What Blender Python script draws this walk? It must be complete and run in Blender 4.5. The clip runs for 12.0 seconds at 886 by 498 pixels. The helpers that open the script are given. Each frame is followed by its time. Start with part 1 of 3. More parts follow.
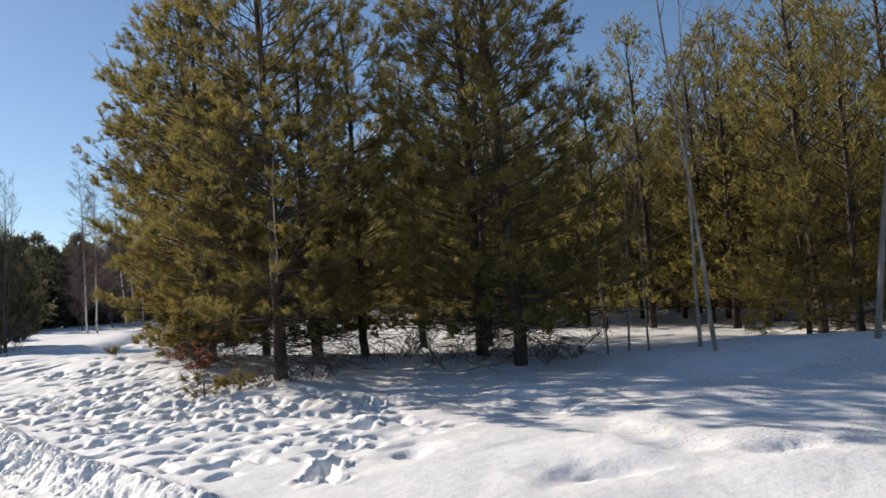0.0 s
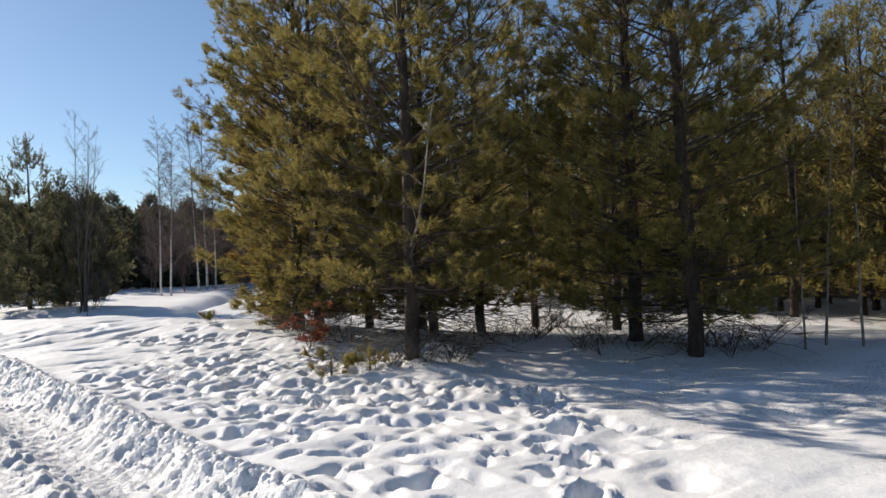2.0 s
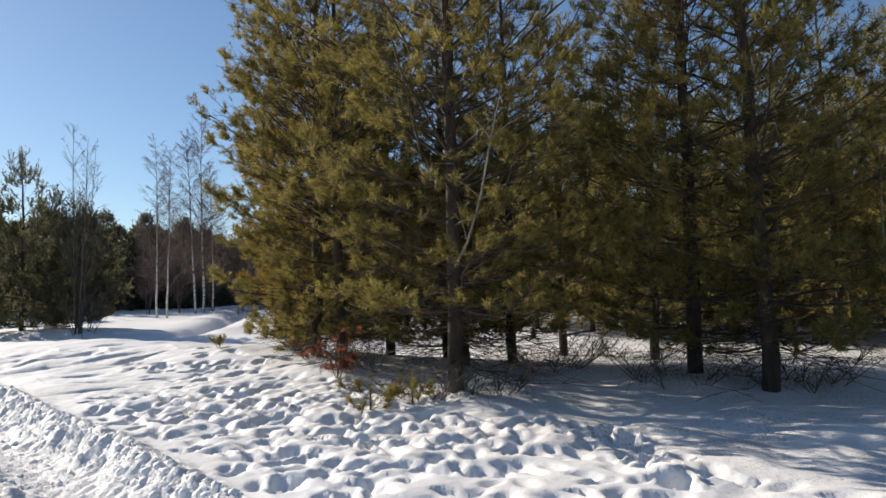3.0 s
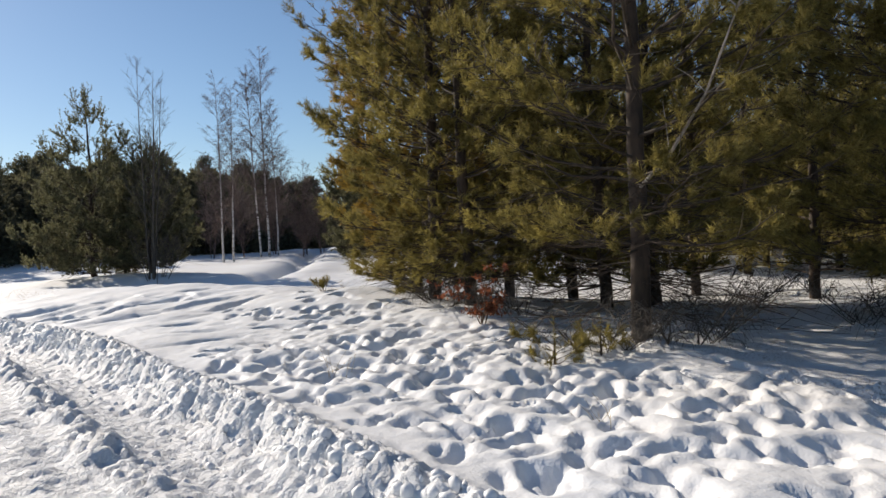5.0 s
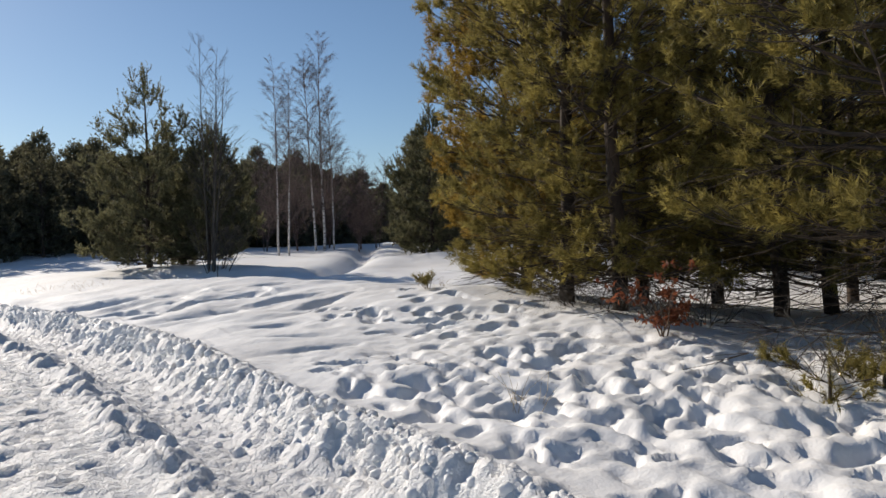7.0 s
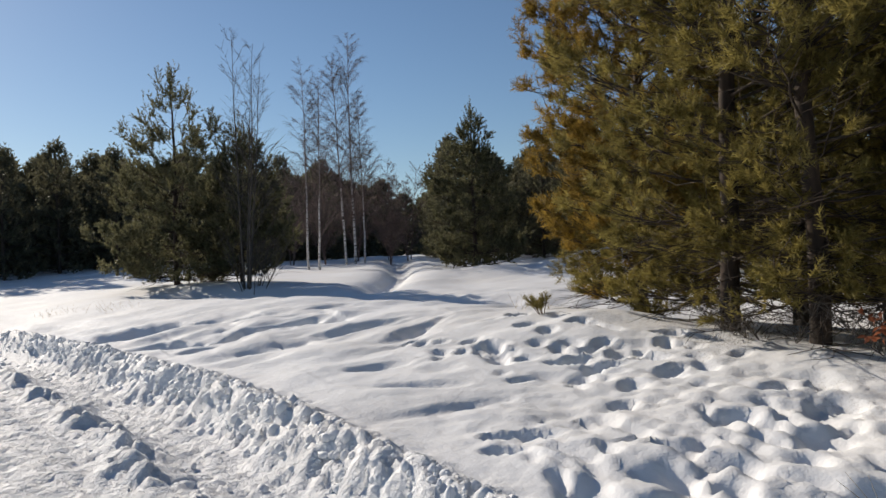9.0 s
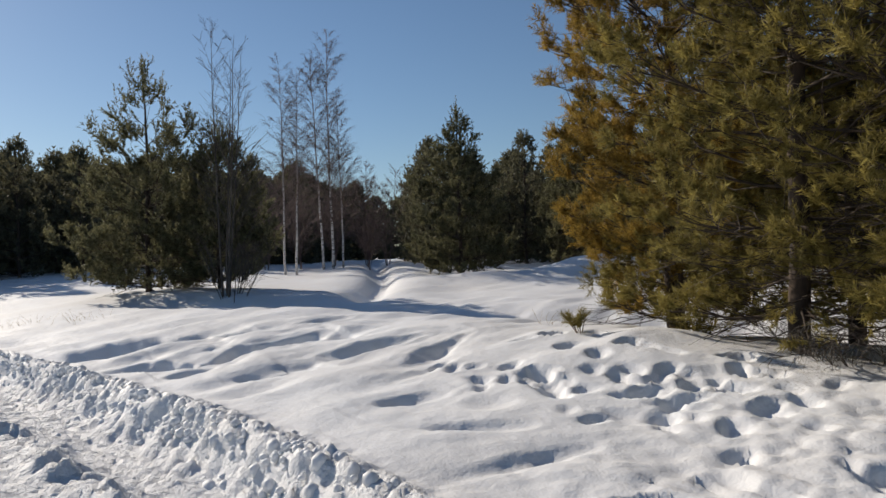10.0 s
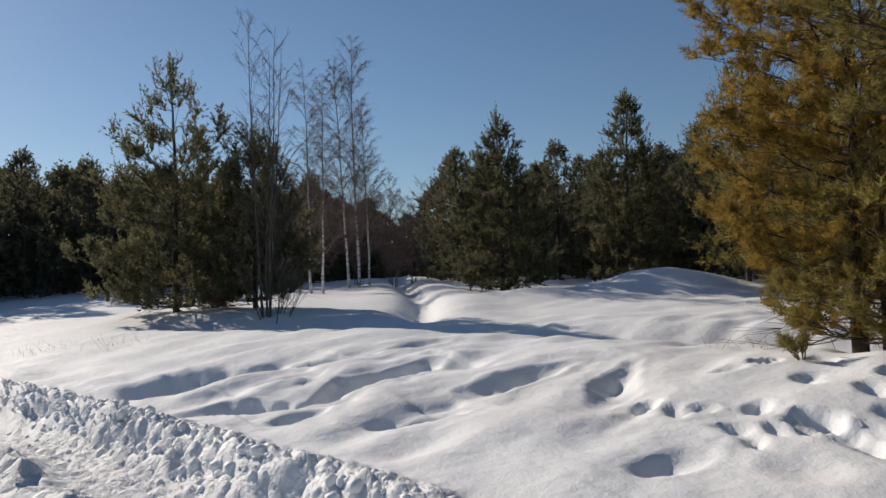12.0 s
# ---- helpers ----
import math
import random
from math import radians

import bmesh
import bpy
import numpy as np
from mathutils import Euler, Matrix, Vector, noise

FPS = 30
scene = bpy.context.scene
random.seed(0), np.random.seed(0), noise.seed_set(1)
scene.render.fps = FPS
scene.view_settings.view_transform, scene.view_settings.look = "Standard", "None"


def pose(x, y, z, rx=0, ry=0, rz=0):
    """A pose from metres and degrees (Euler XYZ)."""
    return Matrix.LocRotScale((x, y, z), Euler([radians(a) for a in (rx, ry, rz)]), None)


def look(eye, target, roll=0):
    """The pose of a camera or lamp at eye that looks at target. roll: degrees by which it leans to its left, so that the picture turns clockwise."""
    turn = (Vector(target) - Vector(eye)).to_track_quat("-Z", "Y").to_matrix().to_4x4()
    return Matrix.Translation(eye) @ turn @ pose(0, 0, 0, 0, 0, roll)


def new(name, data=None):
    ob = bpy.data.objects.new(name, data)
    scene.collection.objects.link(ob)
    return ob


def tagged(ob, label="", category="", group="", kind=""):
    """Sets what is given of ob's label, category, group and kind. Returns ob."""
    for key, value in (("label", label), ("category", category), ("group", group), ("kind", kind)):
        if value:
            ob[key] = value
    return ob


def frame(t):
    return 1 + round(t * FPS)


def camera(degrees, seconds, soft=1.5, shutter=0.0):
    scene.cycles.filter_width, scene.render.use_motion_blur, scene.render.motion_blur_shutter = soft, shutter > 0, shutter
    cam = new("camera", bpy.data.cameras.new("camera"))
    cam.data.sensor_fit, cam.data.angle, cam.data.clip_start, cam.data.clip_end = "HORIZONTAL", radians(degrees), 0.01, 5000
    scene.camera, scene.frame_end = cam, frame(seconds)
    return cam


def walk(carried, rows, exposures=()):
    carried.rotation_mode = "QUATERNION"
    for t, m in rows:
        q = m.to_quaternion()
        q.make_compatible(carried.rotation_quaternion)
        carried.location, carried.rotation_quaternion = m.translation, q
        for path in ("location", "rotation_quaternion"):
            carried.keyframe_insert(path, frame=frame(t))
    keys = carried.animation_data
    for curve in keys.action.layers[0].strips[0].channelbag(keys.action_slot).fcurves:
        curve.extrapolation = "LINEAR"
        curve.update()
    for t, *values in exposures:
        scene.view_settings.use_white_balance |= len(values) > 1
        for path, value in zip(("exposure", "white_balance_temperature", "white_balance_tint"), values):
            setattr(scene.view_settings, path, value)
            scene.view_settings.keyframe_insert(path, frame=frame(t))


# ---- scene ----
cam = camera(61.6, 12.0)
METRES, EYE, TILT, LEAN, TURN = 14.0, 1.5, 3.5, 4.5, 0.0
ROWS = [
    (0.0, 0.0, 0.0, 0.0, 0.0, 0.0, -0.0),
    (0.5, -0.0259, 0.0429, -0.0055, -2.14, -0.47, -4.18),
    (1.0, -0.052, 0.0664, -0.0076, -0.28, -0.77, -3.88),
    (1.5, -0.0803, 0.0952, -0.0121, -0.22, -0.36, -3.77),
    (2.0, -0.1094, 0.1233, -0.0155, 4.02, -1.89, -2.13),
    (2.5, -0.1386, 0.155, -0.0191, 3.13, 0.08, -2.63),
    (4.5, -0.2451, 0.2781, -0.0406, 5.73, -1.58, -2.42),
    (5.0, -0.2743, 0.3013, -0.0452, 6.56, -4.5, -1.61),
    (5.5, -0.3025, 0.3376, -0.0481, 1.74, -3.99, -2.14),
    (6.0, -0.3301, 0.3634, -0.0532, 9.44, -2.75, -0.57),
    (6.5, -0.3596, 0.3911, -0.058, 7.24, -6.54, -0.62),
    (7.0, -0.3806, 0.4207, -0.0651, 9.39, -4.74, -2.46),
    (9.0, -0.4924, 0.5454, -0.0759, 10.08, -3.91, -1.94),
    (9.5, -0.521, 0.5793, -0.0797, 9.26, -3.75, -1.7),
    (10.0, -0.5492, 0.6078, -0.0774, 7.54, -3.55, -2.45),
    (10.5, -0.5766, 0.6324, -0.0792, 6.76, -2.18, -1.46),
    (11.0, -0.6081, 0.6604, -0.0858, 7.65, -2.53, -2.38),
    (11.5, -0.6429, 0.6859, -0.0874, 6.98, -6.58, -3.36),
    (12.0, -0.6715, 0.7189, -0.0982, 7.17, -2.06, -2.08),
]
EXPOSURES = [(0, 0.42), (2.5, 0.42), (5, 0.25), (7, 0.08), (9, 0.0), (12, -0.1)]
walk(cam, [(t, pose(0, 0, EYE, TILT, LEAN, TURN) @ pose(METRES * x, METRES * y, METRES * z, 90 + pitch, roll, yaw)) for t, x, y, z, yaw, pitch, roll in ROWS], EXPOSURES)

# ---- world and sun ----
SUN_AZIMUTH = math.atan2(-0.82, 0.572)   # clockwise from +y
SUN_ELEVATION = radians(26)
world = bpy.data.worlds.new("sky")
scene.world = world
world.use_nodes = True
wn = world.node_tree.nodes
sky = wn.new("ShaderNodeTexSky")
sky.sky_type, sky.sun_disc = "NISHITA", False
sky.sun_elevation, sky.sun_rotation = SUN_ELEVATION, SUN_AZIMUTH
sky.altitude, sky.air_density, sky.dust_density, sky.ozone_density = 150, 1.0, 0.2, 3.8
wn["Background"].inputs["Strength"].default_value = 0.079
world.node_tree.links.new(sky.outputs["Color"], wn["Background"].inputs["Color"])
sun = new("sun", bpy.data.lights.new("sun", "SUN"))
sun.data.energy, sun.data.angle, sun.data.color = 4.75, radians(0.5), (1.0, 0.90, 0.77)
sun_dir = Vector((math.sin(SUN_AZIMUTH) * math.cos(SUN_ELEVATION), math.cos(SUN_AZIMUTH) * math.cos(SUN_ELEVATION), math.sin(SUN_ELEVATION)))
sun.matrix_world = look(sun_dir * 60, (0, 0, 0))


# ---- materials ----
class Mat:
    """A node material with short helpers."""

    def __init__(self, name, rough=0.8):
        self.m = bpy.data.materials.new(name)
        self.m.use_nodes = True
        self.t = self.m.node_tree
        self.bsdf = self.t.nodes["Principled BSDF"]
        self.bsdf.inputs["Roughness"].default_value = rough
        self.co = self.t.nodes.new("ShaderNodeTexCoord")

    def link(self, a, b):
        self.t.links.new(a, b)

    def noise(self, scale, detail=4, rough=0.6, source="Object"):
        n = self.t.nodes.new("ShaderNodeTexNoise")
        n.inputs["Scale"].default_value, n.inputs["Detail"].default_value, n.inputs["Roughness"].default_value = scale, detail, rough
        self.link(self.co.outputs[source], n.inputs["Vector"])
        return n.outputs["Fac"]

    def ramp(self, fac, stops):
        r = self.t.nodes.new("ShaderNodeValToRGB")
        while len(r.color_ramp.elements) < len(stops):
            r.color_ramp.elements.new(0.5)
        for e, (p, c) in zip(r.color_ramp.elements, stops):
            e.position, e.color = p, (*c, 1)
        self.link(fac, r.inputs["Fac"])
        return r.outputs["Color"]

    def mix(self, fac, a, b, mode="MIX"):
        n = self.t.nodes.new("ShaderNodeMix")
        n.data_type, n.blend_type = "RGBA", mode
        for sock, v in ((n.inputs[0], fac), (n.inputs[6], a), (n.inputs[7], b)):
            if isinstance(v, (int, float)):
                sock.default_value = v
            elif isinstance(v, tuple):
                sock.default_value = (*v, 1)
            else:
                self.link(v, sock)
        return n.outputs[2]

    def math(self, op, a, b):
        n = self.t.nodes.new("ShaderNodeMath")
        n.operation = op
        for sock, v in zip(n.inputs, (a, b)):
            if isinstance(v, (int, float)):
                sock.default_value = v
            else:
                self.link(v, sock)
        return n.outputs[0]

    def attribute(self, name):
        n = self.t.nodes.new("ShaderNodeAttribute")
        n.attribute_name = name
        return n.outputs["Fac"]

    def bump(self, height, strength, distance):
        n = self.t.nodes.new("ShaderNodeBump")
        n.inputs["Strength"].default_value, n.inputs["Distance"].default_value = strength, distance
        self.link(height, n.inputs["Height"])
        old = self.bsdf.inputs["Normal"].links
        if old:
            self.link(old[0].from_socket, n.inputs["Normal"])
        self.link(n.outputs["Normal"], self.bsdf.inputs["Normal"])

    def colour(self, c):
        self.link(c, self.bsdf.inputs["Base Color"])
        return self


def snow_material():
    k = Mat("snow", 0.62)
    k.bsdf.inputs["Specular IOR Level"].default_value = 0.25
    big = k.ramp(k.noise(0.45, 5), [(0.3, (0.80, 0.785, 0.77)), (0.7, (0.87, 0.875, 0.885))])
    packed = k.ramp(k.noise(9, 6, 0.7), [(0.3, (0.66, 0.655, 0.66)), (0.65, (0.82, 0.825, 0.835))])
    col = k.mix(k.attribute("packed"), big, packed)
    specks = k.ramp(k.noise(38, 5, 0.75), [(0.51, (0, 0, 0)), (0.62, (1, 1, 1))])
    patch = k.ramp(k.noise(1.3, 4), [(0.38, (0, 0, 0)), (0.62, (1, 1, 1))])
    dirt = k.math("MULTIPLY", k.math("MULTIPLY", specks, patch), k.attribute("litter"))
    col = k.mix(dirt, col, (0.13, 0.095, 0.06))
    k.colour(col)
    k.bump(k.noise(7, 4, 0.55), 0.3, 0.05)
    k.bump(k.math("MULTIPLY", k.noise(17, 5, 0.65), k.attribute("crumb")), 0.8, 0.045)
    k.bump(k.noise(55, 3, 0.6), 0.22, 0.012)
    return k.m


def needle_material(name, dark, light):
    k = Mat(name, 0.6)
    k.bsdf.inputs["Specular IOR Level"].default_value = 0.3
    tone = k.ramp(k.noise(2.2, 4, 0.7), [(0.32, dark), (0.68, light)])
    fine = k.ramp(k.noise(14, 3), [(0.35, (0.55, 0.5, 0.45)), (0.65, (1.25, 1.2, 1.1))])
    col = k.mix(1.0, tone, fine, "MULTIPLY")
    k.colour(col)
    trans = k.t.nodes.new("ShaderNodeBsdfTranslucent")
    k.link(col, trans.inputs["Color"])
    mixer = k.t.nodes.new("ShaderNodeMixShader")
    mixer.inputs[0].default_value = 0.52
    k.link(k.bsdf.outputs[0], mixer.inputs[1])
    k.link(trans.outputs[0], mixer.inputs[2])
    k.link(mixer.outputs[0], k.t.nodes["Material Output"].inputs["Surface"])
    return k.m


def bark_material(name, a, b, scale=9, stretch=0.35):
    k = Mat(name, 0.9)
    mp = k.t.nodes.new("ShaderNodeMapping")
    mp.inputs["Scale"].default_value = (1, 1, stretch)
    k.link(k.co.outputs["Object"], mp.inputs["Vector"])
    n = k.t.nodes.new("ShaderNodeTexNoise")
    n.inputs["Scale"].default_value, n.inputs["Detail"].default_value = scale, 6
    k.link(mp.outputs[0], n.inputs["Vector"])
    k.colour(k.ramp(n.outputs["Fac"], [(0.35, a), (0.65, b)]))
    k.bump(n.outputs["Fac"], 0.8, 0.02)
    return k.m


def birch_material():
    k = Mat("birch_bark", 0.7)
    mp = k.t.nodes.new("ShaderNodeMapping")
    mp.inputs["Scale"].default_value = (1, 1, 5)
    k.link(k.co.outputs["Object"], mp.inputs["Vector"])
    n = k.t.nodes.new("ShaderNodeTexNoise")
    n.inputs["Scale"].default_value, n.inputs["Detail"].default_value = 3.5, 5
    k.link(mp.outputs[0], n.inputs["Vector"])
    white = k.ramp(n.outputs["Fac"], [(0.38, (0.08, 0.07, 0.06)), (0.48, (0.56, 0.52, 0.48)), (0.7, (0.70, 0.67, 0.64))])
    xyz = k.t.nodes.new("ShaderNodeSeparateXYZ")
    k.link(k.co.outputs["Object"], xyz.inputs[0])
    upper = k.ramp(k.math("MULTIPLY", xyz.outputs["Z"], 0.1), [(0.22, (0, 0, 0)), (0.52, (1, 1, 1))])
    k.colour(k.mix(upper, white, (0.20, 0.145, 0.125)))
    return k.m


SNOW = snow_material()
NEEDLES = needle_material("pine_needles", (0.142, 0.127, 0.044), (0.358, 0.308, 0.096))
# far needles: backlit shade and distance haze put into the colour
NEEDLES_DARK = needle_material("pine_needles_far_hazed", (0.084, 0.090, 0.068), (0.200, 0.196, 0.122))
# lone pines' needles: darkened and greened in colour for their backlit side
NEEDLES_MID = needle_material("pine_needles_backlit", (0.100, 0.106, 0.064), (0.230, 0.228, 0.130))
BARK = bark_material("pine_bark", (0.022, 0.016, 0.012), (0.078, 0.052, 0.035))
TWIG = bark_material("twig_bark", (0.085, 0.057, 0.038), (0.205, 0.145, 0.098), 14)
BOUGH = bark_material("bough_bark", (0.032, 0.024, 0.017), (0.085, 0.060, 0.042), 14)
GREY_BARK = bark_material("grey_bark", (0.13, 0.112, 0.09), (0.33, 0.29, 0.245), 12)
BIRCH = birch_material()
BIRCH_TWIG = bark_material("birch_twig", (0.10, 0.066, 0.055), (0.22, 0.16, 0.14), 10)
DARK_BARK = bark_material("dark_bark", (0.05, 0.042, 0.036), (0.13, 0.11, 0.09), 12)
# copy of the pine needles with warm sunlight put into the colour
NEEDLES_SUNLIT = needle_material("pine_needles_sunlit", (0.185, 0.132, 0.032), (0.440, 0.310, 0.070))
DRY_LEAF = needle_material("dry_leaf", (0.17, 0.058, 0.032), (0.36, 0.145, 0.082))
STRAW = bark_material("dry_grass", (0.28, 0.21, 0.12), (0.5, 0.4, 0.26), 20)


# ---- mesh helpers ----
def mesh_from(name, verts, faces, material, smooth=False):
    """verts: (n,3); faces: (m,k) with one k."""
    verts, faces = np.asarray(verts, np.float32), np.asarray(faces, np.int32)
    me = bpy.data.meshes.new(name)
    me.vertices.add(len(verts))
    me.vertices.foreach_set("co", verts.ravel())
    k = faces.shape[1]
    me.loops.add(faces.size)
    me.loops.foreach_set("vertex_index", faces.ravel())
    me.polygons.add(len(faces))
    me.polygons.foreach_set("loop_start", np.arange(0, faces.size, k, dtype=np.int32))
    me.polygons.foreach_set("use_smooth", np.full(len(faces), smooth))
    me.materials.append(material)
    me.update(calc_edges=True)
    return me


def part(name, me, parent, label=""):
    ob = new(name, me)
    ob.parent = parent
    return tagged(ob, label)


class Tubes:
    """Collects tapered tubes into one mesh of quads."""

    def __init__(self):
        self.v, self.f, self.n = [], [], 0

    def add(self, pts, radii, sides=5):
        pts, radii = np.asarray(pts, float), np.asarray(radii, float)
        t = np.gradient(pts, axis=0)
        t /= np.linalg.norm(t, axis=1, keepdims=True) + 1e-9
        ref = np.array([0.31, 0.95, 0.05]) if abs(t[0, 2]) > 0.8 else np.array([0, 0, 1.0])
        a = np.cross(t, ref)
        a /= np.linalg.norm(a, axis=1, keepdims=True) + 1e-9
        b = np.cross(t, a)
        ang = np.arange(sides) * 2 * math.pi / sides
        ring = pts[:, None] + radii[:, None, None] * (a[:, None] * np.cos(ang)[None, :, None] + b[:, None] * np.sin(ang)[None, :, None])
        k = len(pts)
        i = np.arange(sides)
        j = (i + 1) % sides
        rows = np.arange(k - 1)[:, None] * sides
        f = np.stack([rows + i, rows + j, rows + sides + j, rows + sides + i], -1).reshape(-1, 4) + self.n
        self.v.append(ring.reshape(-1, 3))
        self.f.append(f)
        self.n += k * sides

    def mesh(self, name, material):
        return mesh_from(name, np.concatenate(self.v), np.concatenate(self.f), material, True)


def unit(a):
    return a / (np.linalg.norm(a, axis=-1, keepdims=True) + 1e-9)


def needle_mesh(name, rng, pos, way, length, count, reach, width, material):
    """Needled shoots: each shoot is a spray of thin triangles round its axis."""
    pos, way = np.repeat(pos, count, 0), np.repeat(unit(way), count, 0)
    length = np.repeat(length, count)
    n = len(pos)
    f = rng.random(n)
    rnd = unit(rng.normal(size=(n, 3)))
    perp = unit(rnd - way * np.sum(rnd * way, 1, keepdims=True))
    spread = rng.uniform(0.45, 1.05, n)[:, None]
    nd = unit(way * np.cos(spread) + perp * np.sin(spread))
    base = pos + way * (length * f)[:, None]
    side = unit(np.cross(nd, unit(rng.normal(size=(n, 3)))))
    w = (width * rng.uniform(0.7, 1.3, n))[:, None]
    tip = base + nd * (reach * rng.uniform(0.7, 1.25, n))[:, None]
    v = np.stack([base - side * w / 2, base + side * w / 2, tip], 1).reshape(-1, 3)
    return mesh_from(name, v, np.arange(3 * n).reshape(-1, 3), material)


def pine_meshes(seed, height, radius, clear, detail, needles, reach, width, material, sparse_top=0.0, low_full=0.6, dead=True, each=False, blunt=0.0, shoot=1.0, lift0=-0.12, shape=None, upward=0.0, gaps=-0.6, open_top=0.4):
    """Trunk, branches and crown of a young pine: whorls of limbs that carry twigs with needled shoots."""
    rng = np.random.default_rng(seed)
    trunk, limbs, own = Tubes(), Tubes(), []
    coarse = detail < 0.5
    if not each:
        limbs = trunk   # small far limbs stay with their trunk
    zs = np.linspace(-0.25, height, 14)
    bend = np.cumsum(rng.normal(0, 0.022, (14, 2)), 0) * height / 8
    bend -= bend[1]
    spine = np.column_stack([bend, zs])
    r0 = 0.0098 * height + 0.018
    trunk.add(spine, r0 * (1 - np.linspace(0, 1, 14)) ** 0.8 + 0.008, 9)
    pos, way, ln = [], [], []

    def at(z):
        return np.array([np.interp(z, zs, spine[:, 0]), np.interp(z, zs, spine[:, 1]), z])

    z = clear
    while z < height - 0.15:
        s = z / height
        grow = np.interp(s, [0, 0.12, 0.3, 0.55, 0.8, 0.93, 1], [low_full * 0.9, 0.45 + low_full * 0.5, 1.0, 0.76 + 0.2 * blunt, 0.40 + 0.28 * blunt, 0.17 + 0.25 * blunt, 0.06 + 0.08 * blunt])
        if shape:
            grow = np.interp(s, [0, 0.15, 0.35, 0.6, 0.8, 0.93, 1], shape)
        count = max(3, int(rng.integers(5, 8) * (1 - sparse_top * s)))
        turn = rng.random() * 6.28
        for i in range(count):
            az = turn + i * 6.283 / count + rng.normal(0, 0.22)
            length = radius * grow * rng.uniform(0.72, 1.15)
            lift = np.interp(s, [0, 0.25, 0.6, 1], [lift0, 0.2, 0.58, 1.05]) + rng.normal(0, 0.1)
            out = np.array([math.cos(az), math.sin(az), 0])
            f = np.linspace(0, 1, 6)
            if each:
                limbs = Tubes()
                own.append(limbs)
            start = at(min(z + rng.normal(0, 0.06), height - 0.1))
            line = start + out * (length * f * math.cos(lift))[:, None]
            line[:, 2] += length * (f * math.sin(lift) + 0.27 * f ** 2.5)
            line[1:] += rng.normal(0, 0.03 * length, (5, 3)) * f[1:, None]
            if coarse:
                limbs.add(line[[0, 3, 5]], (0.004 + 0.011 * length) * np.array([1, 0.5, 0.15]), 3)
            else:
                limbs.add(line, (0.003 + 0.0085 * length) * (1 - f * 0.85), 4)
            axis = unit(line[-1] - line[-2])
            pos.append(line[-1] - axis * 0.12), way.append(axis + [0, 0, 0.2 + 0.7 * s + upward]), ln.append(0.3)
            twigs = max(2, int(length * 7.4 * detail * (1 - 0.25 * s)))
            for j in range(twigs):
                fj = 0.12 + 0.86 * rng.random() ** 0.75
                p = np.array([np.interp(fj, f, line[:, c]) for c in range(3)])
                side = (1 if j % 2 else -1) * rng.uniform(0.4, 1.1)
                d = np.array([math.cos(az + side), math.sin(az + side), rng.uniform(-0.1, 0.5)])
                tl = (0.12 + 0.1 * grow + 0.4 * length * (1 - fj)) * rng.uniform(0.6, 1.2)
                end = p + d * tl + [0, 0, 0.12 * tl]
                if detail > 0.7:
                    limbs.add([p, p + d * tl * 0.5 + rng.normal(0, 0.02, 3), end], [0.006, 0.0045, 0.003], 3)
                if detail > 0.7:   # tufts with gaps between them, more of them towards the top
                    w = end * 5.2 + seed
                    if math.sin(w[0]) * math.sin(w[1] + 1.3) + math.sin(w[2] * 1.2) * 0.5 < gaps + open_top * min(1.0, 1.6 * s):
                        continue
                lead = unit(d + [0, 0, 0.25 + 1.1 * s + upward])
                for k in range(5 if detail > 0.7 else 3):
                    dd = lead + rng.normal(0, 0.42, 3) + [0, 0, 0.12]
                    pos.append(end - lead * 0.05), way.append(dd), ln.append(rng.uniform(0.10, 0.19) * (1 + 0.4 * s))
                for k in range(int(tl / 0.24 * detail)):
                    q = p + (end - p) * rng.uniform(0.2, 0.9)
                    pos.append(q), way.append(d + rng.normal(0, 0.4, 3) + [0, 0, 0.25 + 0.5 * s + upward]), ln.append(rng.uniform(0.12, 0.2))
        z += rng.uniform(0.3, 0.46) / max(detail, 0.55) ** 0.5 * (1 + 0.9 * sparse_top * s)
    top = at(height - 0.05)
    for k in range(6):
        pos.append(top - [0, 0, 0.12 * k]), way.append(np.array([rng.normal(0, 0.06 * k), rng.normal(0, 0.06 * k), 1.0])), ln.append(0.35)
    if dead:
        if each:
            limbs = Tubes()
        z = 0.25
        while z < clear + 0.9:
            az, length = rng.random() * 6.28, min(1.15, radius * rng.uniform(0.25, 0.85))
            f = np.linspace(0, 1, 5)
            line = at(z) + np.array([math.cos(az), math.sin(az), 0]) * (length * f)[:, None]
            line[:, 2] += length * (rng.uniform(-0.5, 0.05) * f)
            line[1:] += np.cumsum(rng.normal(0, 0.05, (4, 3)), 0)
            line[:, 2] = np.maximum(line[:, 2], 0.06)
            limbs.add(line, 0.008 * (1 - 0.8 * f), 3)
            for j in range(8 if detail > 0.7 else 4):
                p = line[rng.integers(1, 5)]
                d = np.array([math.cos(az + rng.normal(0, 0.9)), math.sin(az + rng.normal(0, 0.9)), rng.uniform(-0.35, 0.3)])
                limbs.add([p, p + d * length * 0.3, p + d * length * 0.55 + rng.normal(0, 0.03, 3)], [0.0045, 0.003, 0.0015], 3)
            z += rng.uniform(0.025, 0.06) if detail > 0.7 else rng.uniform(0.07, 0.15)
    crown = needle_mesh("crown", rng, np.array(pos), np.array(way), np.array(ln) * shoot, needles, reach, width, material)
    boughs = [b.mesh("branch", BOUGH) for b in own]
    return trunk.mesh("trunk", BARK), limbs.mesh("brushwood", BARK) if each and dead else None, crown, boughs


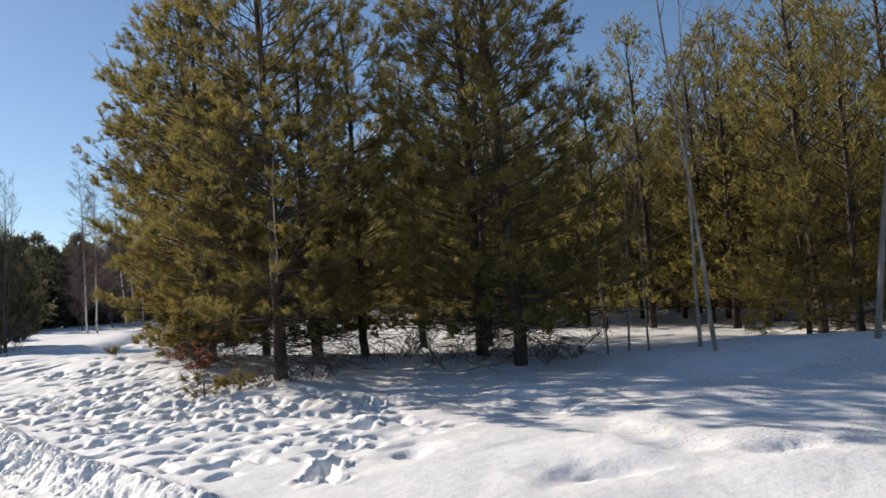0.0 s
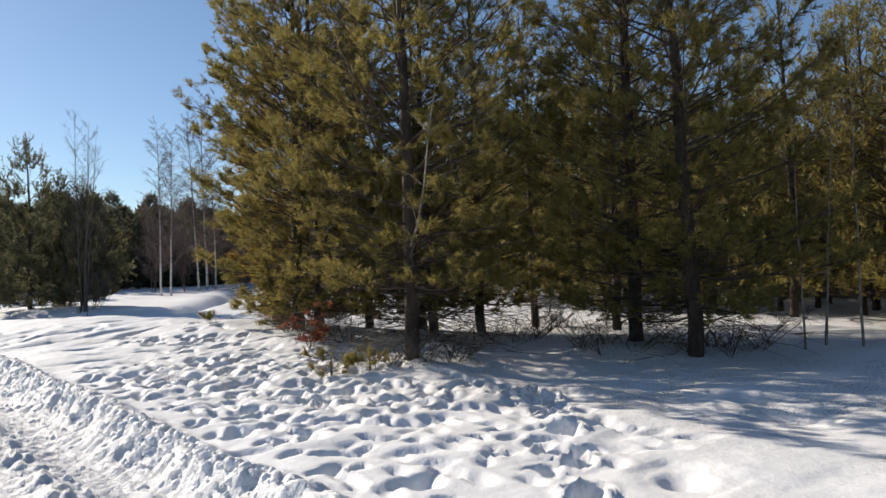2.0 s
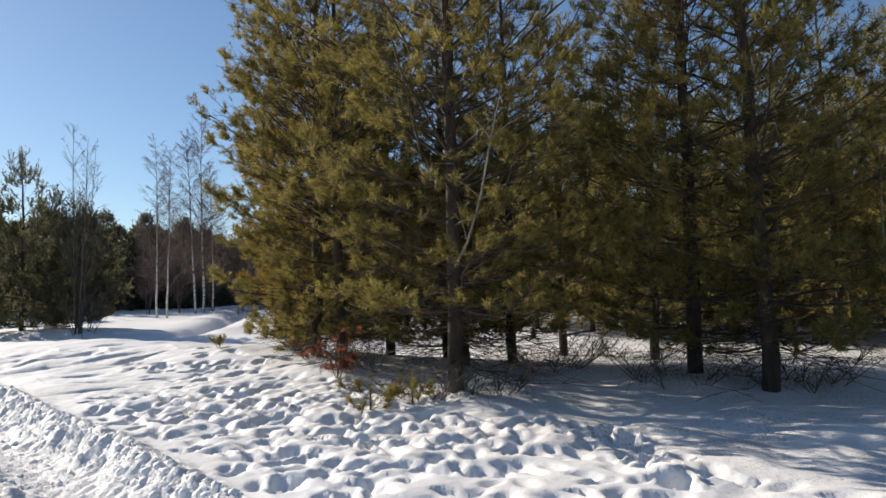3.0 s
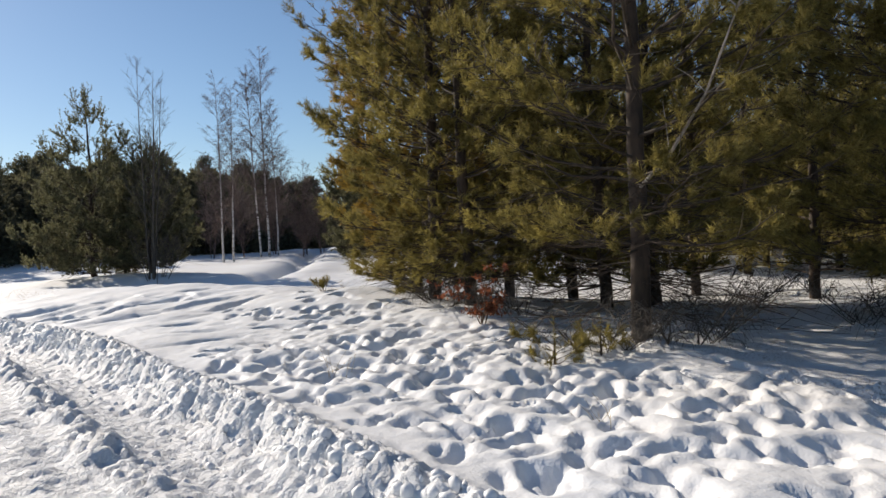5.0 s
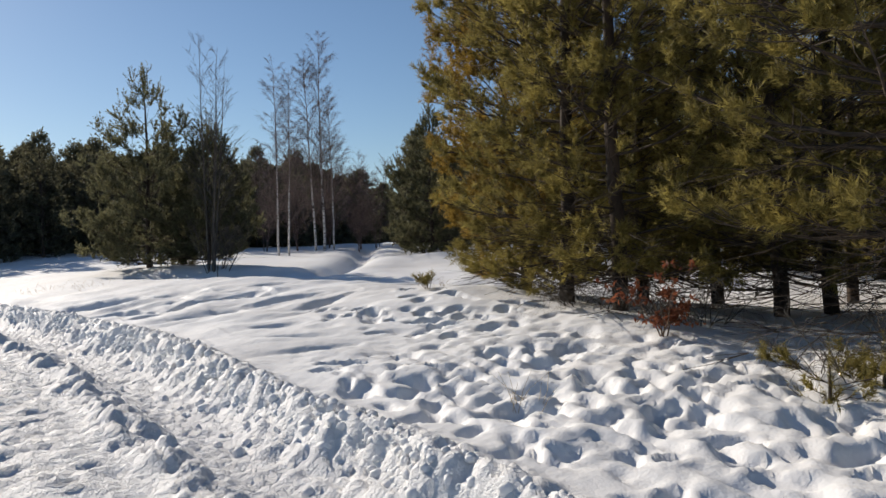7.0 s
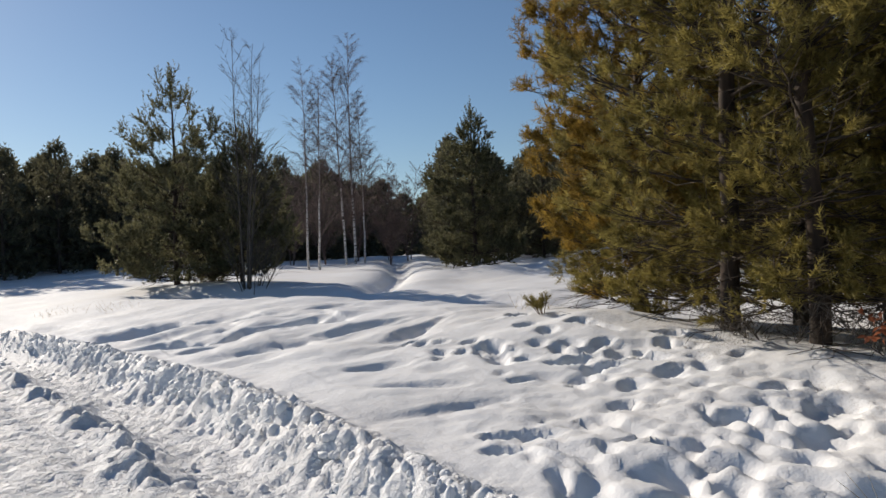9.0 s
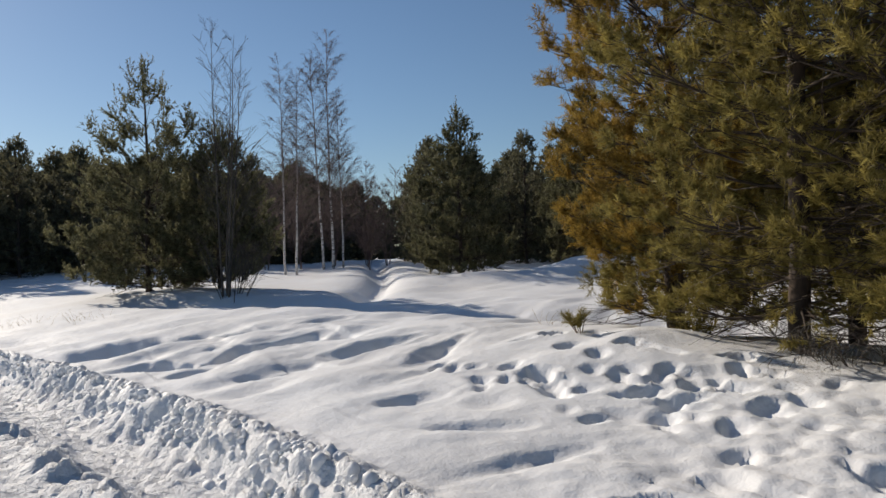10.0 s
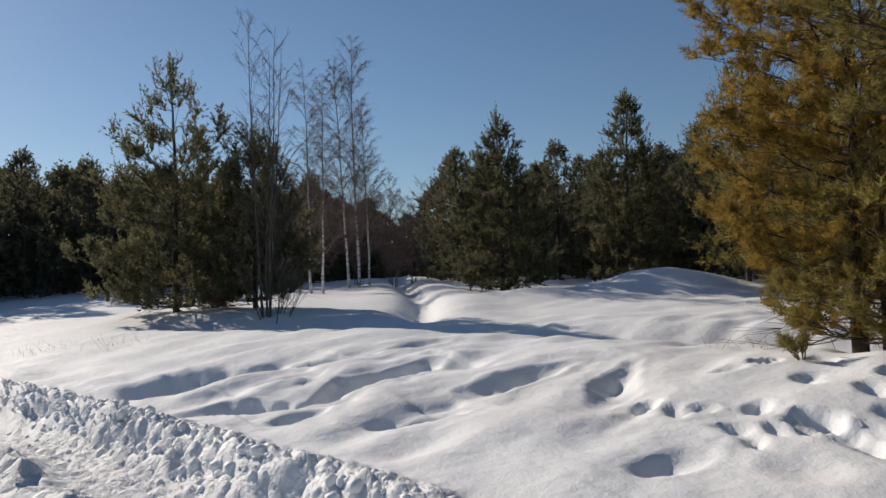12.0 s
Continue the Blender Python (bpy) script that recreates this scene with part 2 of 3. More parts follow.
def pine(meshes, label, x, y, group="", turn=0.0, scale=1.0, lean=(0, 0)):
    t = new("pine_tree")
    tagged(t, label, "pine tree", group)
    part("trunk", meshes[0], t)
    if meshes[1]:
        tagged(part(meshes[1].name.split(".")[0], meshes[1], t, "dry grey twigs"), kind="stuff")
    part("crown", meshes[2], t)
    for me in meshes[3]:
        part("branch", me, t)
    t.matrix_basis = pose(x, y, height_at(x, y), lean[0], lean[1], turn) @ Matrix.Scale(scale, 4)
    return t


# ---- the lie of the land ----
ALONG, ACROSS = np.array([-0.681, 0.732]), np.array([0.732, 0.681])   # road direction and its right-hand side


def smooth(a, b, x):
    t = np.clip((x - a) / (b - a), 0, 1)
    return t * t * (3 - 2 * t)


def bank_line(u):
    """Where the foot of the ploughed bank runs, across from the walk's line."""
    k = np.clip(u - 14, 0, 14)
    return 1.95 - 0.11 * smooth(10.5, 15, u) - 0.0118 * k ** 2 - 0.35 * np.clip(u - 28, 0, 400)


def lumps(u, v, cell, seed):
    """Rounded clods: domes on a jittered grid, 0 to 1."""
    iu, iv = np.floor(u / cell).astype(np.int64), np.floor(v / cell).astype(np.int64)
    best = np.zeros(np.shape(u))
    for du in (-1, 0, 1):
        for dv in (-1, 0, 1):
            a, b = iu + du, iv + dv
            h = (a * 374761393 + b * 668265263 + seed * 974711) & 0x7fffffff
            h = ((h ^ (h >> 13)) * 1274126177) & 0x7fffffff
            j1, j2, j3 = (h & 1023) / 1023, ((h >> 10) & 1023) / 1023, ((h >> 20) & 1023) / 1023
            d2 = ((u / cell - a - j1) ** 2 + (v / cell - b - j2) ** 2) / (0.35 + 0.5 * j3) ** 2
            best = np.maximum(best, np.sqrt(np.clip(1 - d2, 0, 1)) * (0.4 + 0.6 * j3))
    return best


def value_noise(u, v, cell, seed):
    gu, gv = u / cell, v / cell
    iu, iv = np.floor(gu).astype(np.int64), np.floor(gv).astype(np.int64)
    fu, fv = gu - iu, gv - iv
    fu, fv = fu * fu * (3 - 2 * fu), fv * fv * (3 - 2 * fv)

    def h(a, b):
        k = (a * 374761393 + b * 668265263 + seed * 69069) & 0x7fffffff
        k = ((k ^ (k >> 13)) * 1274126177) & 0x7fffffff
        return (k & 0xffff) / 65535 - 0.5

    return (h(iu, iv) * (1 - fu) + h(iu + 1, iv) * fu) * (1 - fv) + (h(iu, iv + 1) * (1 - fu) + h(iu + 1, iv + 1) * fu) * fv


def hill(x, y, cx, cy, sx, sy):
    return np.exp(-((x - cx) / sx) ** 2 - ((y - cy) / sy) ** 2)


def land(u, v):
    """The broad shape of the snow, without prints and clods."""
    x, y = u * ALONG[0] + v * ACROSS[0], u * ALONG[1] + v * ACROSS[1]
    far = np.hypot(x, y)
    z = 0.2 + 0.62 * smooth(7, 24, u) + 0.55 * smooth(30, 55, far) - 0.2 * smooth(6, 13, v) * smooth(30, 16, u) * smooth(9, 16, u)
    z += 0.36 * hill(u, v, 3.5, 11.2, 4.0, 1.7) + 0.12 * hill(u, v, 5.5, 7.6, 2.5, 0.8)
    z -= 0.36 * smooth(6.0, 0.5, v) * smooth(11, 23, u) * smooth(70, 40, u)
    # a shallow trough behind the crest of the open field
    w = y - 20.6 + 0.43 * (x + 9.8)
    z -= 0.50 * np.exp(-((w - 1.6) / 1.25) ** 2) * smooth(-20, -15, x) * smooth(-1, -6, x) + 0.2 * hill(x, y, -10.8, 26.5, 5.0, 3.0)
    z += 0.75 * hill(x, y, -5.7, 32.5, 2.3, 1.6) + 0.25 * hill(x, y, -9.8, 31.5, 1.4, 1.0)
    # swells at the corner of the stand, under the pines and by the bare trees
    z += 0.24 * hill(u, v, 16.4, 6.1, 2.4, 1.5) + 0.13 * hill(u, v, 10.4, 6.0, 1.5, 1.1) + 0.12 * hill(u, v, 9.6, 9.5, 1.6, 1.5)
    z += 0.18 * hill(u, v, 5.2, 9.5, 1.7, 1.3) + 0.20 * hill(u, v, 29.5, 6.2, 3.2, 2.6) + 0.10 * hill(u, v, 13.6, 6.3, 1.3, 0.9)
    # a track runs off between two low shoulders
    k = np.interp(y, [23, 26, 33.7, 54, 110], [-11.0, -11.9, -13.05, -18.0, -27.0])
    on = smooth(24, 28, y) * smooth(130, 80, y)
    z += on * (0.07 * np.exp(-((x - k + 1.3) / 0.9) ** 2) + 0.12 * np.exp(-((x - k - 1.2) / 0.8) ** 2) - 0.36 * np.exp(-((x - k) / 0.42) ** 2))
    z += 0.10 * value_noise(u, v, 3.1, 3) + 0.05 * value_noise(u, v, 1.1, 4)
    return z


def ground_height(u, v):
    vb = bank_line(u)
    d = v - vb
    field = land(u, v)
    road = 0.03 * value_noise(u, v, 0.9, 8) - 0.03 + 0.10 * smooth(8, 16, u)
    lip = field - 0.04 - 0.05 * smooth(11, 16, u) + 0.05 * np.exp(-((d - 0.25) / 0.15) ** 2)
    ragged = d + 0.14 * value_noise(u, v, 0.35, 31) + 0.05 * value_noise(u, v, 0.12, 32)
    rise = smooth(-0.10, 0.30, ragged)
    return road + (lip - road) * rise


def height_at(x, y):
    u, v = x * ALONG[0] + y * ALONG[1], x * ACROSS[0] + y * ACROSS[1]
    return float(ground_height(np.array([u]), np.array([v]))[0])


def axis_steps(fine0, fine1, step, low, high, cap=0.25, near=(0, 0), growth=1.09):
    """Grid lines: fine in the middle, up to cap within near metres of it, then ever wider."""
    mid = list(np.arange(fine0, fine1, step))
    sides = []
    for start, sign, reach, limit in ((mid[0], -1, near[0], abs(low)), (mid[-1], 1, near[1], abs(high))):
        out, s = [], step
        at = 0.0
        while at < limit:
            s = min(s * growth, cap) if at < reach else s * 1.25
            at += s
            out.append(start + sign * at)
        sides.append(out)
    return np.array(sides[0][::-1] + mid + sides[1])


def build_ground():
    rng = np.random.default_rng(5)
    us = axis_steps(3.0, 21.5, 0.040, -1800, 2500, near=(8, 24))
    low, high = axis_steps(1.0, 2.9, 0.028, -1800, 3, near=(3, 1)), axis_steps(2.8, 6.6, 0.046, 2.5, 2500, near=(0, 22))
    vs = np.concatenate([low[low < 2.9], high[high > 2.93]])
    U, V = np.meshgrid(us, vs, indexing="ij")
    Z = ground_height(U, V)
    d = V - bank_line(U)

    def dent(cu, cv, a, b, angle, depth, rim=0.25, power=2.0):
        reach = 1.9 * max(a, b)
        i0, i1 = np.searchsorted(us, (cu - reach, cu + reach))
        j0, j1 = np.searchsorted(vs, (cv - reach, cv + reach))
        if i1 <= i0 or j1 <= j0:
            return
        uu, vv = U[i0:i1, j0:j1] - cu, V[i0:i1, j0:j1] - cv
        c, s = math.cos(angle), math.sin(angle)
        r = np.sqrt(((uu * c + vv * s) / a) ** 2 + ((vv * c - uu * s) / b) ** 2)
        if power < 1:
            r = r * (1 + 0.7 * value_noise(uu + cu, vv + cv, 0.42, 61) + 0.3 * value_noise(uu + cu, vv + cv, 0.15, 62))
        bowl = -depth * np.exp(-r ** (2 * power)) + depth * rim * np.exp(-((r - 1.25) / 0.25) ** 2)
        Z[i0:i1, j0:j1] += bowl

    # trodden snow between road and pines
    for _ in range(1040):
        u, v = rng.uniform(5.6, 17.5), rng.uniform(2.55, 6.2)
        edge = 6.3 - 0.05 * (u - 10) ** 2
        if v > edge or (u > 14 and v < 3.9) or ((u > 13.6 or u < 7.8) and rng.random() < 0.5):
            continue
        size = rng.uniform(0.6, 1.15)
        dent(u, v, 0.16 * size, 0.075 * size, rng.normal(0.5, 0.7), rng.uniform(0.025, 0.07), rng.uniform(0.0, 0.2))
    for _ in range(60):
        u, v = rng.uniform(2, 16), rng.uniform(3, 7.0)
        dent(u, v, rng.uniform(0.2, 0.45), rng.uniform(0.15, 0.25), rng.uniform(0, 3), rng.uniform(0.02, 0.05), 0.1, 1.0)
    trod = smooth(7.5, 9, U) * smooth(15.5, 13.5, U) * smooth(2.5, 2.9, V) * smooth(6.2, 5.2, V)
    Z += trod * (0.03 * lumps(U, V, 0.16, 41) + 0.015 * lumps(U, V, 0.08, 42))
    # clear prints on the swell at the corner of the stand
    for _ in range(52):
        u, v = rng.uniform(14.3, 17.4), rng.uniform(4.2, 6.1)
        dent(u, v, rng.uniform(0.11, 0.17), rng.uniform(0.07, 0.1), rng.normal(1.1, 0.6), rng.uniform(0.035, 0.07), rng.uniform(0.1, 0.3))
    # a trodden trail from the road to the trees
    for k in range(46):
        f = rng.random()
        dent(4.5 + 3.7 * f + rng.normal(0, 0.12), 2.75 + 3.5 * f + rng.normal(0, 0.1), rng.uniform(0.09, 0.16), 0.1, rng.uniform(0.9, 1.6), rng.uniform(0.06, 0.13), 0.35)
    # long wind-scooped hollows
    for cu, cv, a, b, ang, dep in HOLLOWS:
        dent(cu, cv, a, b, ang + rng.normal(0, 0.1), dep * rng.uniform(0.95, 1.1), 0.12, 0.62)
    # low drifts laid by the wind across the open field
    open_field = smooth(15.5, 17.0, U) * smooth(0.4, 0.9, d) * smooth(34, 24, U)
    Z += open_field * 0.085 * value_noise(0.95 * U - 0.3 * V, 0.35 * V + 0.1 * U, 0.33, 63)
    # clods thrown up by the plough
    bank = smooth(-0.08, 0.1, d) * smooth(0.58, 0.3, d)
    Z += bank * (0.06 * lumps(U, V, 0.13, 11) + 0.05 * lumps(U, V, 0.08, 12) + 0.03 * lumps(U, V, 0.05, 10) - 0.065)
    spill = smooth(-0.35, -0.02, d) * (d < 0.02)
    Z += spill * (0.05 * lumps(U, V, 0.12, 13) * (value_noise(U, V, 0.5, 9) > 0.05))
    # the ridge between the wheel lanes
    ridge = np.exp(-((d + 0.70 + 0.22 * value_noise(U, V, 0.9, 43) + 0.1 * value_noise(U, V, 0.3, 44)) / 0.17) ** 2) * smooth(4, 7, U)
    Z += ridge * (0.012 + 0.13 * lumps(U, V, 0.14, 14) * np.clip(value_noise(U, V, 0.4, 19) * 3.2 + 0.25, 0, 1) + 0.045 * lumps(U, V, 0.07, 15))
    left = smooth(-0.95, -1.15, d) * smooth(-0.9, 0.3, V)
    Z += left * (0.03 * lumps(U, V, 0.11, 16) + 0.022 * lumps(U, V, 0.06, 17))
    on_road = smooth(0.1, 0.0, d) * smooth(-0.9, 0.5, V)
    Z += on_road * (0.026 * lumps(U, V, 0.06, 18) + 0.02 * lumps(U, V, 0.13, 23) + 0.012 * value_noise(U, V, 0.3, 24))
    lane = np.exp(-((d + 0.34) / 0.22) ** 2)
    Z += lane * on_road * (0.010 * np.sin(U * 2 * math.pi / 0.11 + 2.0 * np.sin(V * 14)) - 0.035)
    Z += (d > 0.3) * (0.012 * value_noise(U, V, 0.22, 21) + 0.035 * value_noise(U, V, 0.55, 22)) * smooth(40, 20, np.hypot(U, V))
    X, Y = U * ALONG[0] + V * ACROSS[0], U * ALONG[1] + V * ACROSS[1]
    n, m = U.shape
    i = np.arange(n - 1)[:, None] * m + np.arange(m - 1)[None]
    faces = np.stack([i, i + 1, i + m + 1, i + m], -1).reshape(-1, 4)
    me = mesh_from("ground", np.stack([X, Y, Z], -1).reshape(-1, 3), faces, SNOW, True)
    packed = me.attributes.new("packed", "FLOAT", "POINT")
    packed.data.foreach_set("value", (smooth(0.1, -0.1, d) * smooth(-9, -7, d)).astype(np.float32).ravel())
    crumb = me.attributes.new("crumb", "FLOAT", "POINT")
    crumb.data.foreach_set("value", (smooth(0.55, 0.3, d) * smooth(-9, -7, d)).astype(np.float32).ravel())
    litter = me.attributes.new("litter", "FLOAT", "POINT")
    under = smooth(4.3, 6.6, V) * smooth(18, 15, U) * smooth(-12, 2, U)
    litter.data.foreach_set("value", under.astype(np.float32).ravel())
    return tagged(new("ground", me), "white snow field with footprints and a ploughed track", "snow ground", kind="structure")


# centre along and across, half length, half width, turn, depth
HOLLOWS = [
    (22.05, 2.60, 0.80, 0.26, 1.70, 0.26), (21.6, 3.60, 0.50, 0.15, 2.05, 0.14), (20.25, 2.35, 0.52, 0.20, 1.96, 0.22),
    (20.05, 3.45, 0.66, 0.24, 1.12, 0.26), (20.2, 4.30, 0.24, 0.14, 1.10, 0.12), (18.85, 4.45, 0.60, 0.20, 1.47, 0.20),
    (19.4, 2.55, 0.28, 0.14, 1.50, 0.12), (18.69, 2.89, 0.13, 0.09, 1.60, 0.09), (18.5, 3.22, 0.22, 0.13, 1.60, 0.13),
    (18.05, 4.80, 0.55, 0.16, 1.31, 0.15), (16.44, 3.30, 0.32, 0.14, 1.57, 0.10), (20.9, 3.1, 0.3, 0.10, 1.7, 0.07),
    (17.3, 4.1, 0.45, 0.11, 1.25, 0.06), (15.45, 3.15, 0.42, 0.11, 2.1, 0.09), (14.7, 3.1, 0.55, 0.10, 1.7, 0.07), (21.4, 5.0, 0.6, 0.14, 1.4, 0.08),
    (5.08, 4.19, 0.20, 0.15, 1.0, 0.13), (3.18, 4.48, 0.30, 0.12, 2.3, 0.10), (2.41, 5.69, 0.32, 0.12, 2.0, 0.12),
]


def bare_meshes(seed, height, stems, spread, bark, twig_bark, droop=0.0, density=1.0, base_r=0.012, start=0.25, reach=0.22, fine_r=0.0045):
    """Stems and branches of a leafless broadleaf tree."""
    rng = np.random.default_rng(seed)
    trunks, fine = [], Tubes()
    for s in range(stems):
        tube = Tubes()
        az = rng.random() * 6.28
        h = height * (1 if s == 0 else rng.uniform(0.7, 0.98))
        f = np.linspace(0, 1, 12)
        out = spread * (0 if stems == 1 else 1)
        line = np.column_stack([math.cos(az) * (0.05 * stems * 0.5 + out * f), math.sin(az) * (0.05 * stems * 0.5 + out * f), -0.2 + (h + 0.2) * f])
        line[:, :2] += np.cumsum(rng.normal(0, 0.012 * h / 6, (12, 2)), 0)
        r = base_r * h / stems ** 0.3
        tube.add(line, r * (1 - f) ** 1.05 + 0.004, 7)
        trunks.append(tube)
        for j in range(int(26 * density)):
            fj = rng.uniform(start, 0.97)
            p = np.array([np.interp(fj, f, line[:, c]) for c in range(3)])
            ba = rng.random() * 6.28
            bl = h * reach * (1.08 - fj) * rng.uniform(0.6, 1.3) + 0.25
            g = np.linspace(0, 1, 6)
            up = rng.uniform(0.9, 1.5)
            br = p + np.array([math.cos(ba), math.sin(ba), 0]) * (bl * 0.75 * g)[:, None]
            br[:, 2] += bl * (up * g - droop * 0.9 * g ** 2)
            br[1:] += rng.normal(0, 0.02 * bl, (5, 3))
            fine.add(br, (0.0028 + 0.006 * bl) * (1 - 0.8 * g), 4)
            for k in range(int(7 * density)):
                gk = rng.uniform(0.3, 1)
                q = np.array([np.interp(gk, g, br[:, c]) for c in range(3)])
                ta = ba + rng.normal(0, 0.9)
                tl = bl * rng.uniform(0.2, 0.5)
                t3 = q + np.array([math.cos(ta), math.sin(ta), rng.uniform(0.3, 1.2) - droop])[None] * (tl * np.array([0, 0.5, 1.0]))[:, None]
                t3[2, 2] -= droop * tl * 0.9
                fine.add(t3, [fine_r, fine_r * 0.8, fine_r * 0.5], 3)
    return [t.mesh("trunk", bark) for t in trunks], fine.mesh("twigs", twig_bark)


def bare_tree(meshes, name, label, category, x, y, group="", turn=0.0, scale=1.0, lean=(0, 0)):
    t = new(name)
    tagged(t, label, category, group)
    for me in meshes[0]:
        part("trunk", me, t)
    tagged(part("branchwork", meshes[1], t), kind="stuff")
    t.matrix_basis = pose(x, y, height_at(x, y), lean[0], lean[1], turn) @ Matrix.Scale(scale, 4)
    return t


# ---- ground ----
build_ground()

# ---- the pines beside the track ----
NEAR = dict(needles=26, reach=0.085, width=0.0105, material=NEEDLES, each=True, shoot=1.1)
CLOSE = dict(NEAR, needles=34, reach=0.08, width=0.0086)
t1 = pine(pine_meshes(1, 8.6, 2.5, 0.95, 1.0, lift0=-0.3, shape=(0.3, 0.75, 1.0, 0.78, 0.52, 0.32, 0.1), **CLOSE), "tall bushy pine with dark bark beside trodden snow", -2.71, 12.14)
pine(pine_meshes(2, 8.2, 2.0, 0.45, 1.1, low_full=0.75, blunt=0.7, lift0=-0.4, **CLOSE), "bushy pine with sunlit olive needles reaching down to the snow", -5.33, 15.82)
pine(pine_meshes(3, 7.6, 1.7, 0.5, 1.0, blunt=0.7, lift0=-0.4, **NEAR), "bushy pine with thin trunk at the edge of the stand", -4.70, 15.0)
pine(pine_meshes(14, 6.6, 1.8, 0.3, 1.6, lift0=-0.2, gaps=-0.85, open_top=0.4, shape=(0.45, 0.7, 1.0, 0.85, 0.5, 0.24, 0.07), **dict(CLOSE, material=NEEDLES_SUNLIT)), "full-skirted pine with yellowish sunlit needles on the stand's corner", -6.0, 18.6)
# added small pine: fills in the corner pine's low boughs, covers its trunk
pine(pine_meshes(18, 2.0, 1.0, 0.12, 1.1, low_full=1.0, dead=False, lift0=0.0, gaps=-0.8, **CLOSE), "added low pine standing for the corner pine's low boughs", -6.0, 18.0)
pine(pine_meshes(4, 8.8, 2.1, 0.62, 1.0, lift0=-0.3, shape=(0.75, 0.95, 1.0, 0.85, 0.65, 0.4, 0.12), **NEAR), "tall pine with open crown in the stand", 1.20, 12.12)
pine(pine_meshes(5, 9.0, 2.1, 0.62, 0.95, lift0=-0.3, shape=(0.75, 0.95, 1.0, 0.85, 0.65, 0.4, 0.12), **NEAR), "tall pine with open crown in the stand", 0.62, 13.4)
pine(pine_meshes(6, 8.0, 1.8, 0.7, 0.85, blunt=0.5, low_full=0.9, lift0=-0.3, **NEAR), "pine with straight dark trunk in the shaded stand", -1.85, 16.6)
pine(pine_meshes(17, 7.6, 1.7, 0.5, 0.85, low_full=1.0, lift0=-0.3, **NEAR), "pine with straight dark trunk in the shaded stand", -2.7, 15.7)
pine(pine_meshes(7, 7.4, 1.7, 0.45, 0.85, low_full=1.0, lift0=-0.3, **NEAR), "pine with straight dark trunk in the shaded stand", -4.2, 17.4)
pine(pine_meshes(8, 7.7, 1.7, 0.5, 0.85, low_full=1.0, lift0=-0.3, **NEAR), "pine with straight dark trunk in the shaded stand", -3.1, 17.6)

pine(pine_meshes(16, 2.9, 1.15, 0.3, 1.0, low_full=1.0, dead=False, **NEAR), "small yellow-green pine at the front of the stand", 6.3, 13.0)

LOW = dict(CLOSE, low_full=1.0, dead=False, lift0=0.05, gaps=-0.6)
# the tall pine's low bough ends, built as two tiny separate pines
pine(pine_meshes(19, 0.36, 0.42, 0.05, 1.3, shape=(1, 1, 0.9, 0.8, 0.6, 0.5, 0.4), **LOW), "ankle-high drooping bough ends of the tall pine on trodden snow", -3.65, 11.15, scale=0.62)
pine(pine_meshes(21, 0.30, 0.34, 0.05, 1.3, shape=(1, 1, 0.9, 0.8, 0.6, 0.5, 0.4), **LOW), "ankle-high drooping bough ends of the tall pine on trodden snow", -3.2, 11.45, scale=0.6)

# lone pines across the clearing
MID = dict(needles=30, reach=0.09, width=0.027, material=NEEDLES_MID, shoot=1.9, upward=0.8, gaps=-0.85, open_top=0.45)
pine(pine_meshes(11, 5.8, 2.15, 0.15, 1.1, sparse_top=0.35, shape=(0.85, 1.0, 0.92, 0.60, 0.36, 0.18, 0.08), **dict(MID, needles=20)), "lone green pine with open top and full skirt on snow", -18.1, 27.3)
pine(pine_meshes(15, 4.2, 1.5, 0.2, 1.0, shape=(0.8, 1.0, 0.85, 0.55, 0.32, 0.15, 0.06), **MID), "shorter dense pine behind the leafless stems", -16.1, 27.3)
pine(pine_meshes(12, 5.8, 1.95, 0.2, 1.0, shape=(0.8, 1.0, 0.82, 0.50, 0.28, 0.13, 0.06), **MID), "young cone-shaped pine beside the sunken track", -10.5, 35.0)
pine(pine_meshes(13, 7.0, 2.0, 0.3, 0.95, shape=(0.7, 1.0, 0.85, 0.55, 0.3, 0.14, 0.06), **MID), "young pine with spiky top behind the snow mound", -5.9, 38.9)

# ---- the woods ----
WOOD = [pine_meshes(20 + i, 6.6 + 0.4 * i, 1.8, 0.5, 0.49, 8, 0.15, 0.028, NEEDLES, low_full=0.95, blunt=0.35, shoot=1.7, upward=0.4) for i in range(4)]
FAR = [pine_meshes(40 + i, 7.3 + 0.2 * i, 2.1, 0.12, 0.34, 9, 0.19, 0.085, NEEDLES_DARK, low_full=1.0, dead=False, blunt=0.3, shoot=2.4, upward=0.8) for i in range(4)]


def scatter(rng, inside, box, gap, tries):
    kept = []
    for _ in range(tries):
        x, y = rng.uniform(box[0], box[1]), rng.uniform(box[2], box[3])
        if inside(x, y) and all((x - a) ** 2 + (y - b) ** 2 > gap * gap for a, b in kept):
            kept.append((x, y))
    return sorted(kept, key=lambda p: (p[0] + 6) ** 2 + (p[1] - 8) ** 2)


def in_stand(x, y):
    u, v = x * ALONG[0] + y * ALONG[1], x * ACROSS[0] + y * ACROSS[1]
    return v > (17.5 if u > 9.0 else 12.8 + 0.95 * max(0.0, u - 4.5)) and u > -14 and x > -3.6 and y < 36 and not (-3.6 < x < 2.4 and y < 18.4)


def in_far_wood(x, y):
    left = y > 44 + 0.25 * (x + 31) and x < -21 - 0.02 * (y - 40)
    middle = y > 82 and -42 < x < 0
    right = x > -14.5 - 0.12 * (y - 45) and y > 42 - 0.9 * max(0, x + 6) and y > 27
    near_left = x < -27 and y > 36.5 + 0.6 * (x + 29)
    return left or middle or right or near_left


